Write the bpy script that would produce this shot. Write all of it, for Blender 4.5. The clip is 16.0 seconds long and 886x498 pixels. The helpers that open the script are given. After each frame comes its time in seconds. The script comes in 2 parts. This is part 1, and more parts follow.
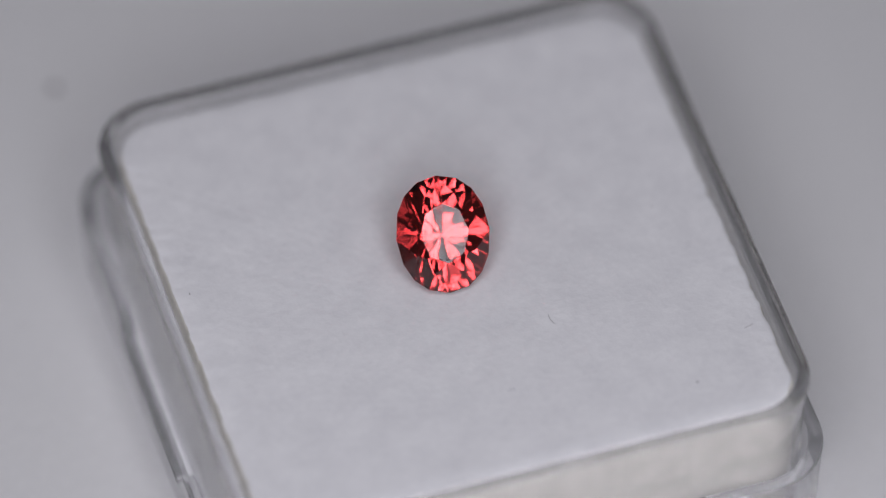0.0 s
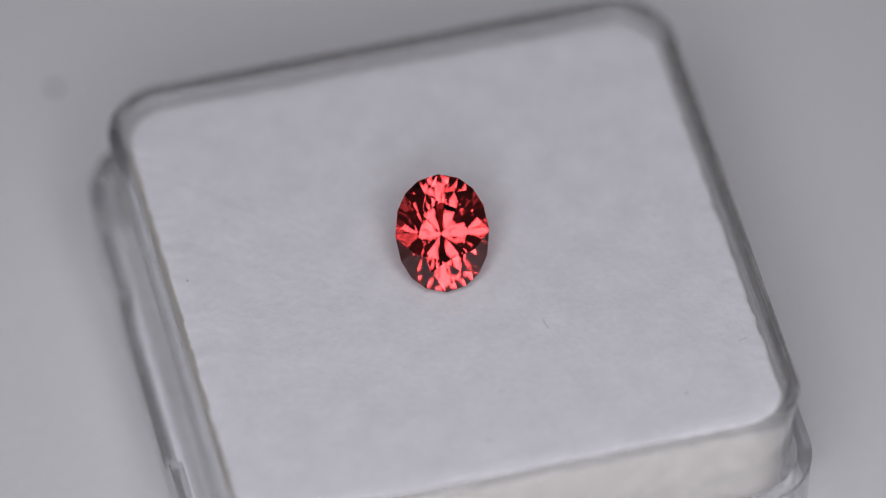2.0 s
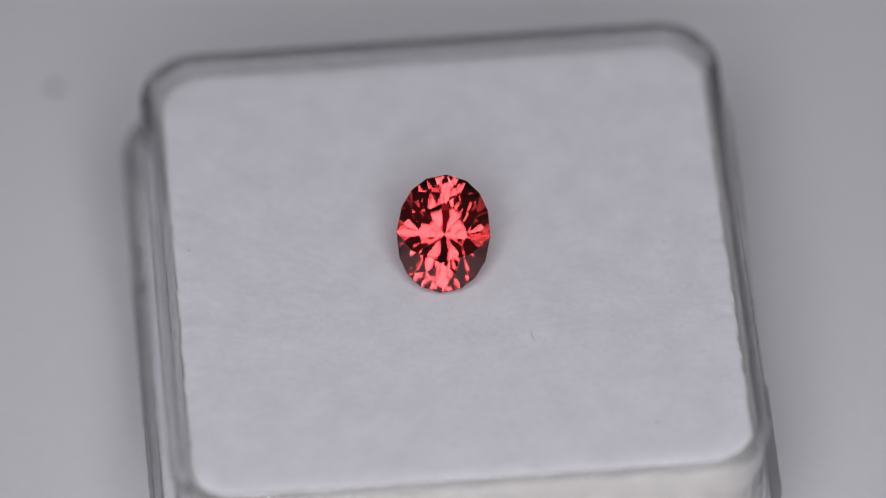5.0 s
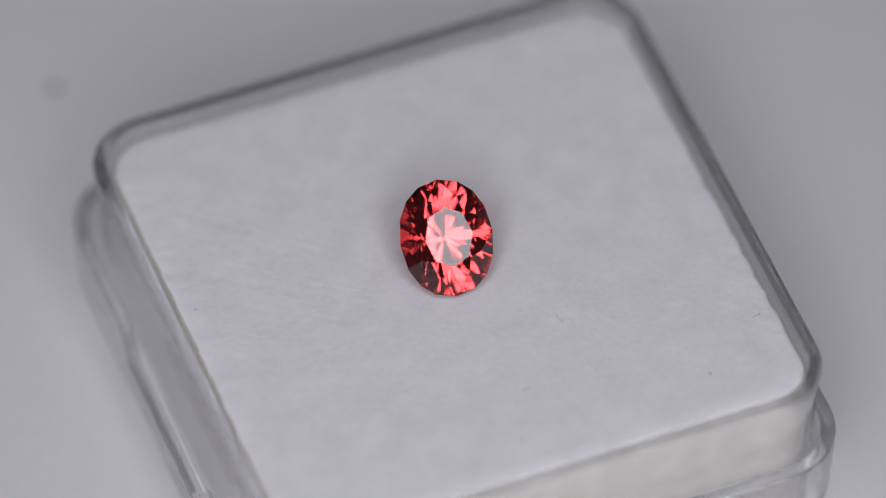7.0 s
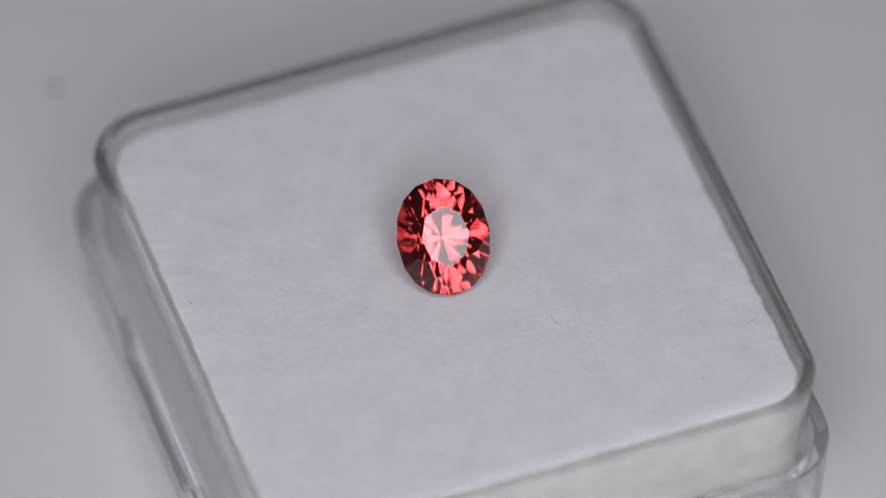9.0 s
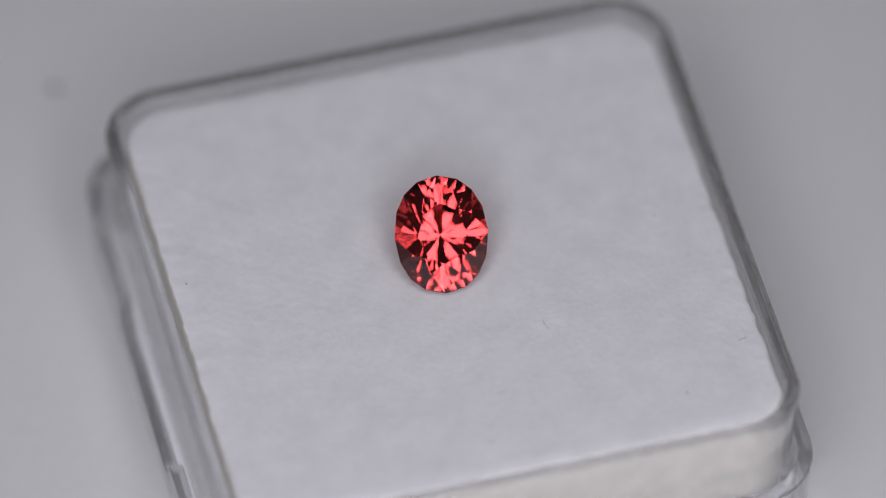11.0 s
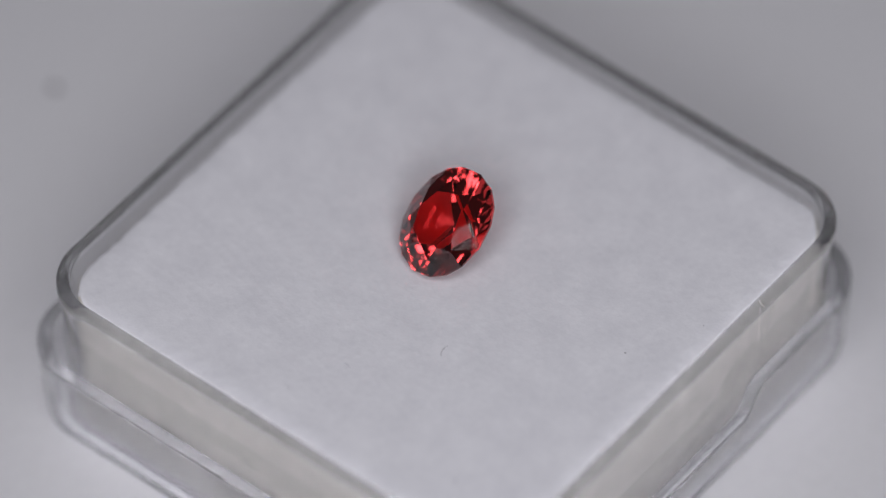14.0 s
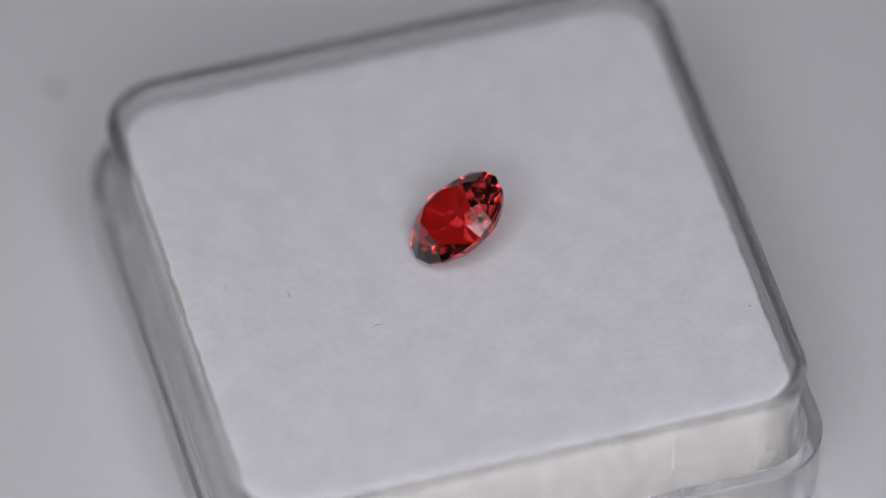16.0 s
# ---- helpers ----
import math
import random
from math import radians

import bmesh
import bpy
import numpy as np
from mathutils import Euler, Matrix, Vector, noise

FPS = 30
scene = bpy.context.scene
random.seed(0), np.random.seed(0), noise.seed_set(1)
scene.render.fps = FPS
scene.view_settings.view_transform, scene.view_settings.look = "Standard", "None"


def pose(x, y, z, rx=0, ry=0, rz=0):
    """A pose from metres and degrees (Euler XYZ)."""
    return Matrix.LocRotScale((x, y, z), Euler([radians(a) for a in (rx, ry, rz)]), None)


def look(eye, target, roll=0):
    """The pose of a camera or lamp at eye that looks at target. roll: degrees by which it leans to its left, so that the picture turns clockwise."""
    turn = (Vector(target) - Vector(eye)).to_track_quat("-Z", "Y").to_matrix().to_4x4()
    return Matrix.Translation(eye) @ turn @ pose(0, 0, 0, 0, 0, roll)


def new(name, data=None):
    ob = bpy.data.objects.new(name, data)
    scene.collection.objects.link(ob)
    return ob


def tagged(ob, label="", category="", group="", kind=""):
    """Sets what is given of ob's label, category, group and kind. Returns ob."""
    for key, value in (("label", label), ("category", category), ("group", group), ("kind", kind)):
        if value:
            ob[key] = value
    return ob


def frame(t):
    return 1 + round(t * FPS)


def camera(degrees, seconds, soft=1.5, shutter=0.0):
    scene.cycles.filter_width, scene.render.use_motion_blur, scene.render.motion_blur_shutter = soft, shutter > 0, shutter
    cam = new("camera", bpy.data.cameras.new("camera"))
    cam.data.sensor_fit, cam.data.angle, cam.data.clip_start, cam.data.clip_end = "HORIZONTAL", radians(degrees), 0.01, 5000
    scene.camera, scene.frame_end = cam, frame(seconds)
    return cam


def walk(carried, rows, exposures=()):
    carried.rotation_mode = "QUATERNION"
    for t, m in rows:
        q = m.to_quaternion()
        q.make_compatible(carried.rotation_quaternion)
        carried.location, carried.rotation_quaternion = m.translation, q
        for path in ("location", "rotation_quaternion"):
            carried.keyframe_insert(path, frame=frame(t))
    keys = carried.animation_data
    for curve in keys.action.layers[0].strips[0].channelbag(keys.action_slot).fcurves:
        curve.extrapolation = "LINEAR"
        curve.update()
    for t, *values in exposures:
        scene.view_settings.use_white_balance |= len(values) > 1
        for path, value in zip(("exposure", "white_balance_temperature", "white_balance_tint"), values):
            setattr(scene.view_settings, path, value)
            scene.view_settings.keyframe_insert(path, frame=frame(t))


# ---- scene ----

MM = 0.001
FOAM_Z = 9.5          # height of the foam's top over the table, in mm
CLIP = 16.0

# ---- camera: fixed, long macro lens, looking down at about 50 degrees ----
cam = camera(5.984, CLIP, 1.0)
EL, DIST = 49.52, 440.1
TARGET = Vector((-0.937 * MM, 0.717 * MM, FOAM_Z * MM))
AXIS = Vector((0, -math.cos(radians(EL)), math.sin(radians(EL))))
EYE = TARGET + AXIS * (DIST * MM)
CAM_POSE = look(EYE, TARGET, -0.82)
walk(cam, [(0, CAM_POSE), (CLIP, CAM_POSE)])
cam.data.dof.use_dof = True
cam.data.dof.focus_distance = (DIST - 2.8) * MM
cam.data.dof.aperture_fstop = 13.0

# ---- light ----
world = bpy.data.worlds.new("studio_world")
scene.world = world
world.use_nodes = True
world.node_tree.nodes["Background"].inputs["Color"].default_value = (0.985, 0.975, 1.06, 1)
world.node_tree.nodes["Background"].inputs["Strength"].default_value = 0.03
scene.view_settings.exposure = 0.0


def area_lamp(name, eye, target, size, watts, colour):
    data = bpy.data.lights.new(name, "AREA")
    data.shape, data.size, data.energy, data.color = "DISK", size, watts, colour
    ob = new(name, data)
    ob.matrix_world = look(eye, target)
    return ob


# one ring of round diffusers about the lens
RING_AT, RING_R, RING_SIZE, RING_LUM = 0.25, 0.0855, 0.0745, 4.42
for k in range(8):
    a = 2 * math.pi * (k + 0.5) / 8
    side = Vector((1, 0, 0)) * math.cos(a) + AXIS.cross(Vector((1, 0, 0))) * math.sin(a)
    area_lamp("ring_lamp", TARGET + AXIS * RING_AT + side * RING_R, TARGET, RING_SIZE, RING_LUM * (math.pi * RING_SIZE / 2) ** 2, (1.0, 0.985, 1.06))


# ---- materials ----
def material(name):
    m = bpy.data.materials.new(name)
    m.use_nodes = True
    return m, m.node_tree.nodes, m.node_tree.links, m.node_tree.nodes["Principled BSDF"]


def textured(name, dark, light, scale, detail_scale, rough, bump, bump_dist=0.00005, sheen=0.0):
    """A matt surface with broad tone changes and fine relief."""
    m, n, l, p = material(name)
    co = n.new("ShaderNodeTexCoord")
    broad = n.new("ShaderNodeTexNoise")
    broad.inputs["Scale"].default_value, broad.inputs["Detail"].default_value = scale, 5
    fine = n.new("ShaderNodeTexNoise")
    fine.inputs["Scale"].default_value, fine.inputs["Detail"].default_value = detail_scale, 6
    both = n.new("ShaderNodeMix")
    both.inputs[0].default_value = 0.4
    ramp = n.new("ShaderNodeValToRGB")
    ramp.color_ramp.elements[0].position, ramp.color_ramp.elements[1].position = 0.3, 0.7
    ramp.color_ramp.elements[0].color, ramp.color_ramp.elements[1].color = (*dark, 1), (*light, 1)
    b = n.new("ShaderNodeBump")
    b.inputs["Strength"].default_value, b.inputs["Distance"].default_value = bump, bump_dist
    l.new(co.outputs["Object"], broad.inputs["Vector"])
    l.new(co.outputs["Object"], fine.inputs["Vector"])
    l.new(broad.outputs["Fac"], both.inputs[2])
    l.new(fine.outputs["Fac"], both.inputs[3])
    l.new(both.outputs[0], ramp.inputs["Fac"])
    l.new(ramp.outputs["Color"], p.inputs["Base Color"])
    l.new(fine.outputs["Fac"], b.inputs["Height"])
    l.new(b.outputs["Normal"], p.inputs["Normal"])
    p.inputs["Roughness"].default_value = rough
    p.inputs["Sheen Weight"].default_value = sheen
    return m


def clear_plastic():
    """Thin clear walls: most light goes straight through, part is bent and mirrored."""
    m, n, l, p = material("clear_polystyrene")
    p.inputs["Base Color"].default_value = (0.97, 0.97, 0.98, 1)
    p.inputs["Transmission Weight"].default_value = 1.0
    p.inputs["IOR"].default_value = 1.49
    p.inputs["Roughness"].default_value = 0.045
    co = n.new("ShaderNodeTexCoord")
    wave = n.new("ShaderNodeTexNoise")
    wave.inputs["Scale"].default_value, wave.inputs["Detail"].default_value = 260, 3
    b = n.new("ShaderNodeBump")
    b.inputs["Strength"].default_value, b.inputs["Distance"].default_value = 0.06, 0.0001
    l.new(co.outputs["Object"], wave.inputs["Vector"])
    l.new(wave.outputs["Fac"], b.inputs["Height"])
    l.new(b.outputs["Normal"], p.inputs["Normal"])
    clear = n.new("ShaderNodeBsdfTransparent")
    clear.inputs["Color"].default_value = (0.975, 0.975, 0.98, 1)
    mix = n.new("ShaderNodeMixShader")
    mix.inputs["Fac"].default_value = 0.72
    l.new(clear.outputs["BSDF"], mix.inputs[1])
    l.new(p.outputs["BSDF"], mix.inputs[2])
    l.new(mix.outputs["Shader"], n["Material Output"].inputs["Surface"])
    return m


def gem_stone():
    m, n, l, p = material("coral_red_gem")
    p.inputs["Base Color"].default_value = (0.88, 0.058, 0.06, 1)
    p.inputs["Transmission Weight"].default_value = 1.0
    p.inputs["IOR"].default_value = 1.73
    p.inputs["Roughness"].default_value = 0.0
    return m


def plain(name, colour, rough):
    m, n, l, p = material(name)
    p.inputs["Base Color"].default_value = (*colour, 1)
    p.inputs["Roughness"].default_value = rough
    return m


M_TABLE = textured("matt_white_board", (0.69, 0.69, 0.70), (0.75, 0.75, 0.76), 18, 1400, 0.7, 0.1)
M_FOAM = textured("white_foam", (0.72, 0.72, 0.748), (0.84, 0.84, 0.862), 520, 3000, 0.95, 0.35, 0.00008, 0.2)
M_CLEAR = clear_plastic()
M_GEM = gem_stone()
M_FIBRE = plain("grey_fibre", (0.40, 0.39, 0.41), 0.8)
M_SPECK = plain("dark_dust", (0.10, 0.09, 0.10), 0.9)
M_PALE = plain("pale_lint", (0.50, 0.50, 0.53), 0.9)
M_FOAM_SIDE = textured("cream_foam_side", (0.52, 0.505, 0.455), (0.72, 0.70, 0.645), 900, 5200, 0.95, 0.6, 0.00012)


# ---- mesh helpers ----
def mesh_of(name, bm, mat, smooth=None):
    if not any(e.is_boundary for e in bm.edges):
        recalc_outwards(bm)
    bm.normal_update()
    me = bpy.data.meshes.new(name)
    if smooth is not None:
        for f in bm.faces:
            f.smooth = True
        for e in bm.edges:
            if len(e.link_faces) == 2 and e.calc_face_angle(0) > radians(smooth):
                e.smooth = False
    bm.to_mesh(me)
    bm.free()
    me.materials.append(mat)
    return me


def part(name, bm, mat, parent, label="", smooth=None):
    ob = new(name, mesh_of(name, bm, mat, smooth))
    ob.parent = parent
    return tagged(ob, label=label)


def rounded_loop(half, radius, z, steps=10, side=14, dip=None):
    """Points of a rounded square in mm, counter-clockwise; dip(x, y) lowers single points."""
    pts = []
    c = half - radius
    for k, (sx, sy) in enumerate(((1, 1), (-1, 1), (-1, -1), (1, -1))):
        arc = []
        for i in range(steps + 1):
            a = radians(90 * k + 90 * i / steps)
            arc.append((sx * c + radius * math.cos(a), sy * c + radius * math.sin(a)))
        pts += arc
        nx, ny = ((-1, 1), (-1, -1), (1, -1), (1, 1))[k]
        a = radians(90 * (k + 1))
        end = (nx * c + radius * math.cos(a), ny * c + radius * math.sin(a))
        for i in range(1, side):
            f = i / side
            pts.append((arc[-1][0] + (end[0] - arc[-1][0]) * f, arc[-1][1] + (end[1] - arc[-1][1]) * f))
    return [(x * MM, y * MM, (z - (dip(x, y) if dip else 0)) * MM) for x, y in pts]


def loft(loops, cap_first=True, cap_last=True):
    bm = bmesh.new()
    rings = [[bm.verts.new(p) for p in loop] for loop in loops]
    for a, b in zip(rings, rings[1:]):
        for i in range(len(a)):
            j = (i + 1) % len(a)
            bm.faces.new((a[i], a[j], b[j], b[i]))
    if cap_first:
        bm.faces.new(rings[0][::-1])
    if cap_last:
        bm.faces.new(rings[-1])
    return bm


def recalc_outwards(bm):
    bmesh.ops.recalc_face_normals(bm, faces=bm.faces)
    if bm.calc_volume(signed=True) < 0:
        bmesh.ops.reverse_faces(bm, faces=bm.faces)


def taken(bm, wanted):
    """The wanted faces of a closed shell as a shell of their own; their outsides stay outside."""
    piece, where = bmesh.new(), {}
    for f in bm.faces:
        if wanted(f):
            for v in f.verts:
                if v not in where:
                    where[v] = piece.verts.new(v.co)
            piece.faces.new([where[v] for v in f.verts])
    return piece


def box_mesh(bm, x0, x1, y0, y1, z0, z1):
    v = [bm.verts.new((x, y, z)) for z in (z0, z1) for x, y in ((x0, y0), (x1, y0), (x1, y1), (x0, y1))]
    for f in ((0, 3, 2, 1), (4, 5, 6, 7), (0, 1, 5, 4), (1, 2, 6, 5), (2, 3, 7, 6), (3, 0, 4, 7)):
        bm.faces.new([v[i] for i in f])


# ---- the setting ----
def setting():
    bm = bmesh.new()
    box_mesh(bm, -0.35, 0.35, -0.35, 0.35, -0.018, 0.0)
    tagged(new("ground", mesh_of("ground", bm, M_TABLE)), "matt white board under the gem box", "table top", kind="structure")


# ---- the gem box ----
BOX_AT = (-0.492, -0.277)     # centre of the box from the turning axis, in mm


def gem_box():
    thing = new("gem_box")
    thing.empty_display_size = 0.01
    tagged(thing, "clear plastic display box with white foam, standing in its lid", "gem box")

    # inner tray: closed floor, thin walls, rounded rim
    top = FOAM_Z + 0.7
    tray = [(14.3, 2.4, 0.52), (14.8, 2.8, 0.75), (14.82, 2.8, 1.0), (15.0, 3.0, 4.0), (15.06, 3.05, top - 1.2), (15.07, 3.05, top - 1.1), (15.16, 3.1, top - 1.02),
            (15.17, 3.1, top - 0.72), (15.18, 3.1, top - 0.66), (15.25, 3.15, top - 0.6), (15.26, 3.15, top - 0.16), (15.22, 3.12, top - 0.05), (15.12, 3.05, top),
            (14.68, 2.6, top), (14.58, 2.5, top - 0.05), (14.54, 2.5, top - 0.16), (14.53, 2.5, top - 0.6), (14.4, 2.4, 4.0), (14.3, 2.3, 0.82)]
    tray = [[(x - 0.2 * MM, y, z) for x, y, z in rounded_loop(h + 0.08, r + 0.08, z)] for h, r, z in tray]
    part("tray", loft(tray), M_CLEAR, thing, "clear plastic tray with rounded rim", 40).visible_shadow = False

    # lid underneath, with a finger notch in two sides
    def notch(x, y):
        if abs(x) < 14:
            return 0.0
        e = min(1, max(0, (6.2 - abs(y)) / 1.5))
        return 1.7 * e * e * (3 - 2 * e)
    lid_top = FOAM_Z - 4.1
    lid = [(15.3, 2.8, 0.02), (15.85, 3.3, 0.35), (15.98, 3.5, 1.0), (16.0, 3.5, 1.3), (16.19, 3.6, lid_top - 0.3), (16.2, 3.6, lid_top - 0.12), (16.14, 3.55, lid_top),
           (15.55, 3.2, lid_top), (15.49, 3.15, lid_top - 0.12), (15.48, 3.15, lid_top - 0.3), (15.47, 3.1, 1.3), (15.46, 3.1, 1.0), (15.3, 3.0, 0.5)]
    loops = [rounded_loop(h, r, z, side=72, dip=notch if z > lid_top - 0.5 else None) for h, r, z in lid]
    loops = [[(x - 0.4 * MM, y, z) for x, y, z in loop] for loop in loops]    # it sits a little to one side
    whole = loft(loops)
    recalc_outwards(whole)
    around = len(loops[0])
    band = {f: i // around for i, f in enumerate(whole.faces)}
    wall = part("lid", taken(whole, lambda f: band[f] in (2, 3) or band[f] > 8), M_CLEAR, thing, "clear plastic lid with finger notches", 40)
    wall.visible_shadow = False
    part("rim", taken(whole, lambda f: 4 <= band[f] <= 8), M_CLEAR, wall, "thick clear rim of the lid", 40)
    part("base_edge", taken(whole, lambda f: band[f] < 2), M_CLEAR, wall, "rounded clear bottom edge", 40)
    whole.free()

    # foam pad with soft, slightly torn edges
    foam = [(13.6, 2.0, 0.84), (14.15, 2.2, 1.2), (14.3, 2.2, 5.0), (14.42, 2.4, FOAM_Z - 0.5), (14.42, 2.4, FOAM_Z - 0.2), (14.36, 2.35, FOAM_Z - 0.07),
            (14.15, 2.2, FOAM_Z - 0.01), (13.2, 1.8, FOAM_Z)]
    loops = []
    for k, (h, r, z) in enumerate(foam):
        loop = rounded_loop(h, r, z, steps=14, side=110)
        if 2 < k < 7:
            loop = [(x * (1 + 0.006 * noise.noise((x * 1500, y * 1500, 2.0)) + 0.004 * noise.noise((x * 5000, y * 5000, z))),
                     y * (1 + 0.006 * noise.noise((x * 1500, y * 1500, 7.0)) + 0.004 * noise.noise((x * 5000, y * 5000, z + 3))),
                     w + 0.06 * MM * noise.noise((x * 2500, y * 2500, z))) for x, y, w in loop]
            # the cut is torn and stands back along one side
            back = (0.5 if k == 3 else 1.0) * MM
            loop = [(x - back * min(1, max(0, x / MM - 12.5)) * (0.17 + 0.09 * noise.noise((y * 700, 5.0, 0)) + 0.05 * noise.noise((y * 3500, 9.0, 0))), y, w) for x, y, w in loop]
        loops.append(loop)
    pad = part("foam_pad", loft(loops), M_FOAM, thing, "soft white foam pad with cream sides", 60)
    pad.data.materials.append(M_FOAM_SIDE)
    for f in pad.data.polygons:
        if abs(f.normal.z) < 0.6:
            f.material_index = 1
    return thing


# ---- the gem ----
GEM_A, GEM_B = 2.38, 2.985


def gem():
    """An oval brilliant, cut facet by facet out of a block."""
    bm = bmesh.new()
    bmesh.ops.create_cube(bm, size=8.0)

    def cut(angle, slope, radius, z, up):
        # plane through (radius, z) along angle, falling outwards by slope
        a = radians(angle)
        radius *= 1 + 0.025 * math.sin(2 * a) ** 2    # a little fuller than an ellipse
        no = Vector((math.cos(a) * slope, math.sin(a) * slope, 1.0 if up else -1.0)) if slope is not None else Vector((math.cos(a), math.sin(a), 0))
        co = Vector((math.cos(a) * radius, math.sin(a) * radius, z))
        res = bmesh.ops.bisect_plane(bm, geom=bm.verts[:] + bm.edges[:] + bm.faces[:], dist=1e-5, plane_co=co, plane_no=no.normalized(), clear_outer=True)
        edges = [e for e in res["geom_cut"] if isinstance(e, bmesh.types.BMEdge)]
        if len(edges) > 2:
            bmesh.ops.edgeloop_fill(bm, edges=edges)

    g, table = 0.08, 1.09                      # half the girdle, the table's height
    main, upper, star = 2.032, 2.478, 1.236      # slopes of the crown
    band, band_depth = 4.924, 0.414             # steep band under the girdle
    pavilion, lower = 2.159, 2.274              # slopes of the pavilion
    corner = 1 / math.cos(radians(11.25))
    table_r = (corner - (table - g) / main) * math.cos(radians(22.5))
    band_r = 1 - band_depth / band
    for k in range(16):
        cut(22.5 * (k + 0.5), None, 1.0, 0, True)
    for k in range(8):                          # crown mains
        cut(45 * k, main, corner, g, True)
    for k in range(16):                         # upper girdle facets
        cut(22.5 * (k + 0.5), upper, 1.0, g, True)
    for k in range(8):                          # star facets
        cut(45 * (k + 0.5), star, table_r, table, True)
    bmesh.ops.bisect_plane(bm, geom=bm.verts[:] + bm.edges[:] + bm.faces[:], dist=1e-5, plane_co=(0, 0, table), plane_no=(0, 0, 1), clear_outer=True)
    rim = [e for e in bm.edges if e.is_boundary]
    if rim:
        bmesh.ops.edgeloop_fill(bm, edges=rim)
    for k in range(16):                         # steep band under the girdle
        cut(22.5 * (k + 0.5), band, 1.0, -g, False)
    for k in range(8):                          # pavilion mains
        cut(45 * k, pavilion, band_r * corner, -g - band_depth, False)
    for k in range(16):                         # long facets between them
        cut(22.5 * (k + 0.5), lower, band_r, -g - band_depth, False)
    for k in range(8):                          # narrow facets that end near the tip
        cut(45 * k + 22.5, 1.04 * pavilion, 0.253, -g - band_depth - pavilion * (band_r * corner - 0.253), False)
    bmesh.ops.scale(bm, vec=(GEM_A * MM, GEM_B * MM, MM), verts=bm.verts)
    bmesh.ops.remove_doubles(bm, verts=bm.verts, dist=2e-6)
    recalc_outwards(bm)
    thing = new("gemstone")
    thing.empty_display_size = 0.002
    tagged(thing, "coral red oval faceted gemstone lying tilted on white foam", "gemstone")

    def region(f):
        z = f.calc_center_median().z / MM
        if f.normal.z > 0.999:
            return "table"
        if abs(f.normal.z) < 0.01:
            return "girdle"
        return "crown" if z > 0 else "pavilion"
    for name, label in (("table", "flat polished table facet"), ("crown", "crown of small sloping facets"),
                        ("girdle", "narrow girdle"), ("pavilion", "deep faceted pavilion resting on the foam")):
        part(name, taken(bm, lambda f: region(f) == name), M_GEM, thing, label)
    bm.free()
    return thing


# ---- dust and lint ----
def lump(bm, radius, flat, seed):
    bmesh.ops.create_icosphere(bm, subdivisions=2, radius=radius * MM)
    for v in bm.verts:
        v.co *= 1 + 0.5 * noise.noise((v.co.x * 9000 + seed, v.co.y * 9000, v.co.z * 9000))
        v.co.z *= flat


def speck(radius, seed, mat, label, name="dust_speck"):
    bm = bmesh.new()
    lump(bm, radius, 0.5, seed)
    return tagged(new(name, mesh_of(name, bm, mat, 60)), label, "dust")


def fibre(points, radius, mat, label):
    """A thin bent thread through points in mm, lying on the foam."""
    bm = bmesh.new()
    path = []
    for i in range(len(points) - 1):
        a, b = Vector(points[i]), Vector(points[i + 1])
        path += [a.lerp(b, k / 4) for k in range(4)]
    path.append(Vector(points[-1]))
    smooth = [path[0]] + [(path[i - 1] + 2 * path[i] + path[i + 1]) / 4 for i in range(1, len(path) - 1)] + [path[-1]]
    rings = []
    for i, c in enumerate(smooth):
        d = (smooth[min(i + 1, len(smooth) - 1)] - smooth[max(i - 1, 0)]).normalized()
        u = d.cross(Vector((0, 0, 1))).normalized()
        w = u.cross(d)
        r = radius * (0.5 if i in (0, len(smooth) - 1) else 1)
        rings.append([bm.verts.new((c + r * (u * math.cos(a) + w * math.sin(a))) * MM) for a in (k * math.pi / 3 for k in range(6))])
    for p, q in zip(rings, rings[1:]):
        for k in range(6):
            bm.faces.new((p[k], p[(k + 1) % 6], q[(k + 1) % 6], q[k]))
    bm.faces.new(rings[0][::-1])
    bm.faces.new(rings[-1])
    return tagged(new("lint_fibre", mesh_of("lint_fibre", bm, mat, 60)), label, "lint")


setting()
BOX = gem_box()
GEM = gem()

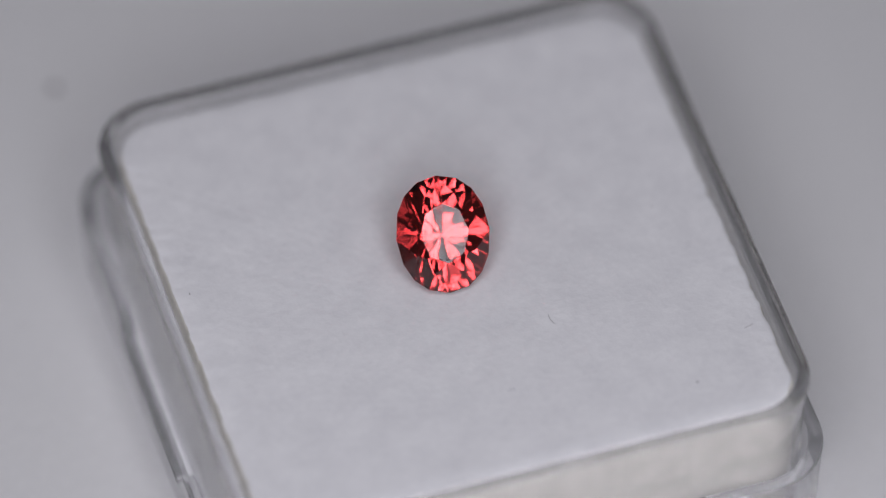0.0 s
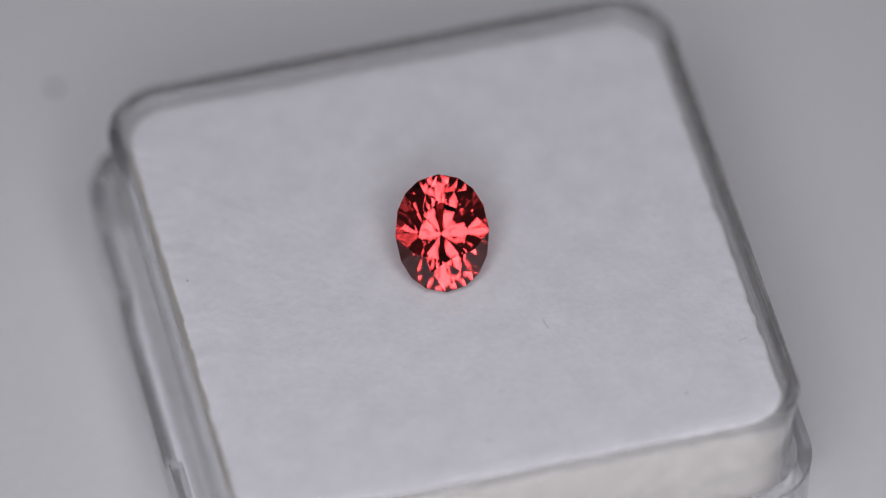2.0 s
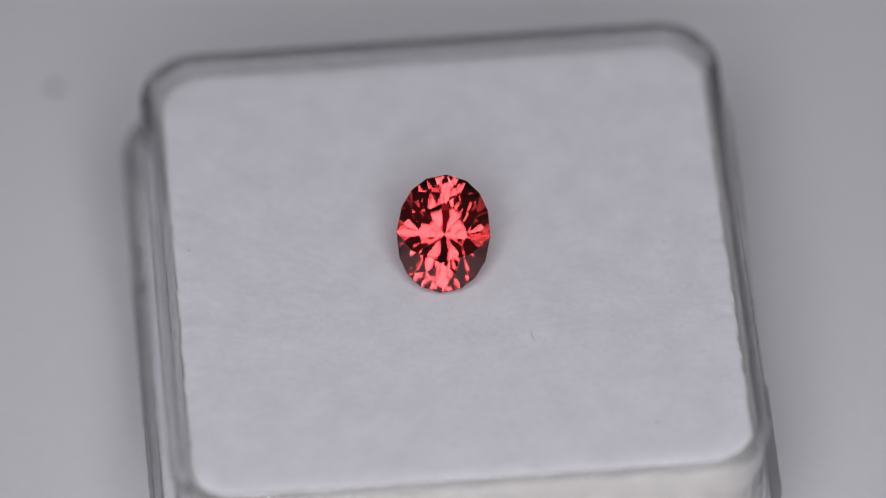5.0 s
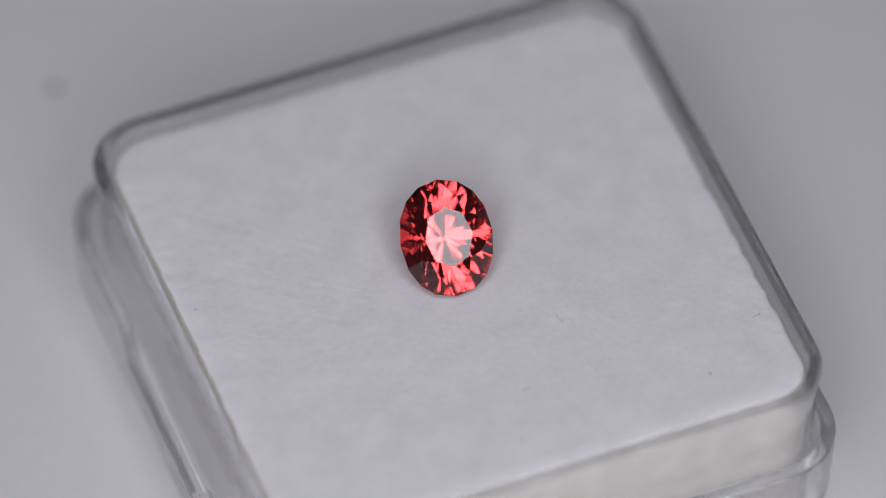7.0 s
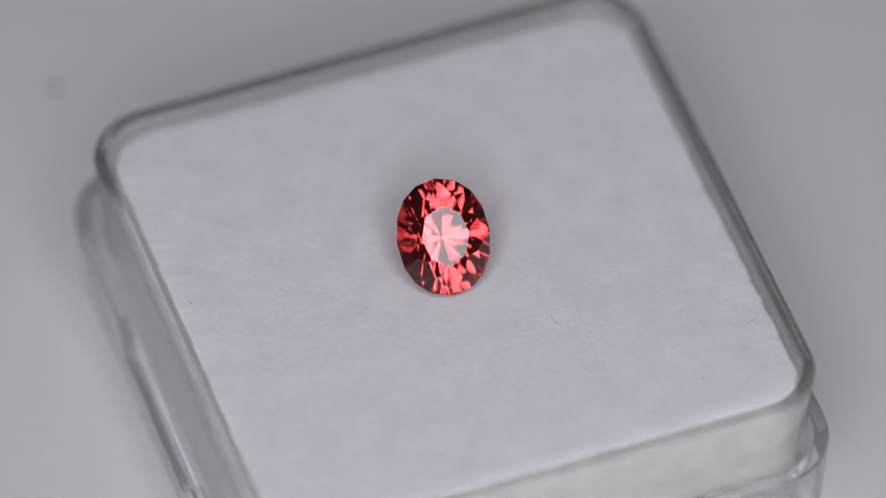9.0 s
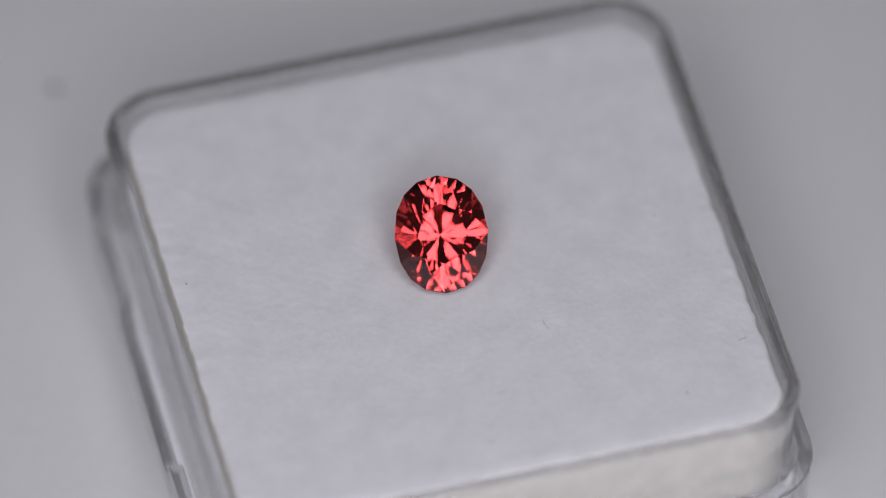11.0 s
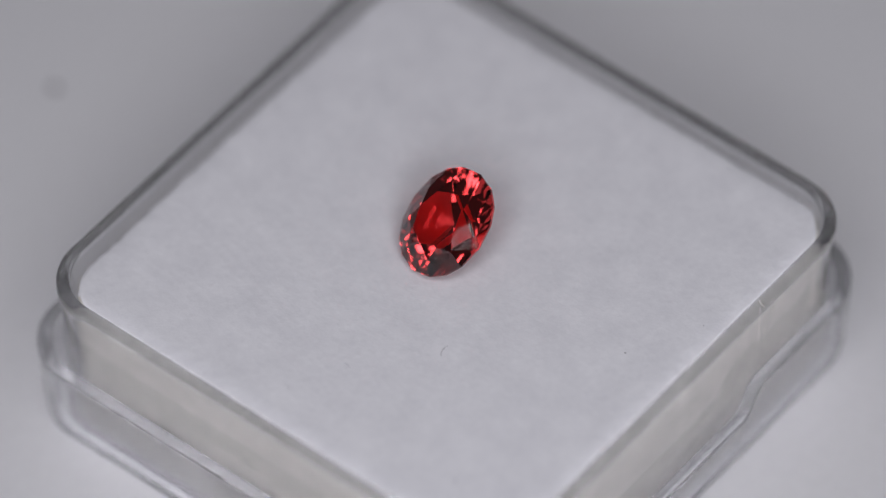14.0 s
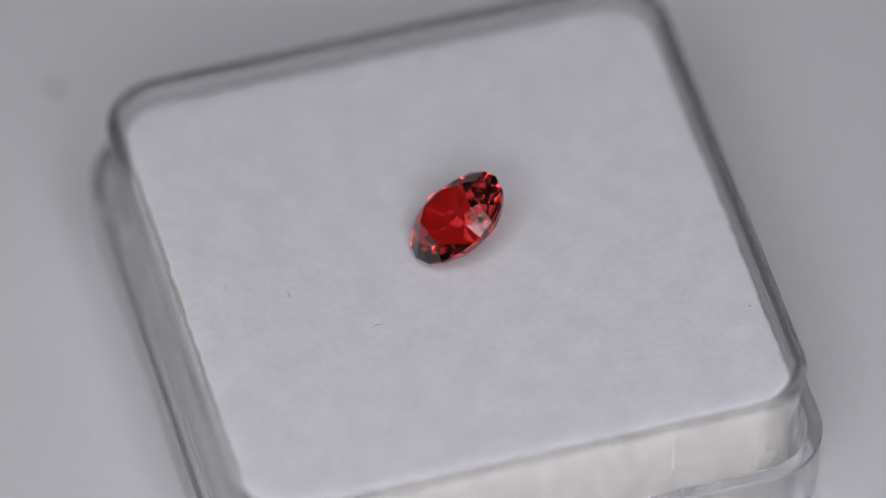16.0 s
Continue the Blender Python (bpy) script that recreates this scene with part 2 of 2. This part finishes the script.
# each: the thing and its place on the foam, from the box's centre in mm
LITTER = [
    (fibre([(-0.03, 0.40, 0.02), (-0.05, 0.1, 0.05), (0.0, -0.12, 0.06), (0.10, -0.36, 0.02)], 0.0085, M_FIBRE, "short grey hair lying on the white foam"), 3.64, -5.14, 0.0),
    (fibre([(-0.26, -0.08, 0.02), (-0.05, 0.02, 0.06), (0.12, 0.0, 0.05), (0.25, 0.1, 0.1)], 0.010, M_FIBRE, "tiny curled grey fibre near the foam's edge"), 13.16, -8.72, 0.0),
    (fibre([(-0.25, 0.0, 0.01), (0.0, 0.03, 0.02), (0.26, -0.02, 0.01)], 0.02, M_PALE, "pale lint thread lying on the white foam"), 0.30, -8.95, 0.0),
    (speck(0.09, 1.0, M_PALE, "pale grey dust crumb on the white foam"), 9.5, -11.4, 0.01),
    (speck(0.04, 2.0, M_SPECK, "dark dust speck near the foam's edge"), -13.6, 2.3, 0.01),
    (speck(0.03, 3.0, M_SPECK, "dark dust speck on the white foam"), 11.05, 0.56, 0.01),
    (speck(0.04, 4.0, M_SPECK, "dark dust speck near the foam's edge"), 7.69, 13.75, 0.01),
    (fibre([(-0.2, 0.06, 0.02), (-0.05, 0.03, 0.05), (0.08, -0.02, 0.05), (0.2, 0.02, 0.02)], 0.009, M_FIBRE, "short grey hair near the foam's edge"), -1.1, -12.0, 0.0),
    (speck(0.035, 6.0, M_FIBRE, "tiny grey dust speck near the foam's edge"), 13.1, 4.5, 0.01),
]
# added lump that stands in for a dust spot on the camera's sensor
SENSOR_SPOT = speck(0.26, 8.0, M_SPECK, "dark lump on the white board, standing in for a sensor dust spot", "sensor_dust_spot")
SENSOR_SPOT.location = (-21.9 * MM, 20.6 * MM, 0.1 * MM)

# ---- what moves: all of it turns with the box about an upright axis ----
TURN = [(0, 16.96), (0.948, 0.13), (1.848, 16.09), (2.792, -0.67), (4.033, 21.37), (5.543, -5.42), (7.957, 37.42), (10.121, -1.0), (10.979, 14.22), (16.0, -74.9)]


# the plate also slides a little under the push of the turn: seconds, mm to the right, mm away
SLIDE = [(0, -0.01, 0.06), (0.5, 0, 0.02), (1, 0.01, 0), (1.5, 0.03, 0), (2, -0.03, 0.07), (2.5, -0.04, 0.02), (3, 0.03, 0), (3.5, 0.16, -0.03), (4, 0.03, -0.09),
         (5, 0.06, -0.12), (6.5, 0.19, -0.15), (7, 0.15, -0.14), (7.5, 0.02, -0.15), (8, 0.08, -0.14), (8.5, 0.02, -0.03), (9, 0, -0.1), (11.5, -0.1, 0.02), (12.2, 0, 0), (16, 0, 0)]


def along(rows, t):
    """The row at t seconds, straight between its neighbours."""
    for a, b in zip(rows, rows[1:]):
        if t <= b[0]:
            f = (t - a[0]) / (b[0] - a[0])
            return [p + (q - p) * f for p, q in zip(a[1:], b[1:])]
    return rows[-1][1:]


def turned(thing, local):
    rows = []
    for k in range(161):
        (angle,), (dx, dy) = along(TURN, k / 10), along(SLIDE, k / 10)
        rows.append((k / 10, pose(dx * MM, dy * MM, 0, 0, 0, angle) @ local))
    walk(thing, rows)


def motions():
    turned(BOX, pose(BOX_AT[0] * MM, BOX_AT[1] * MM, 0))
    turned(GEM, pose(-0.955 * MM, 0.03 * MM, (FOAM_Z + 2.24) * MM, 38.76, 0.30, -8.76))
    for thing, x, y, z in LITTER:
        turned(thing, pose((BOX_AT[0] + x) * MM, (BOX_AT[1] + y) * MM, (FOAM_Z + z) * MM))


motions()
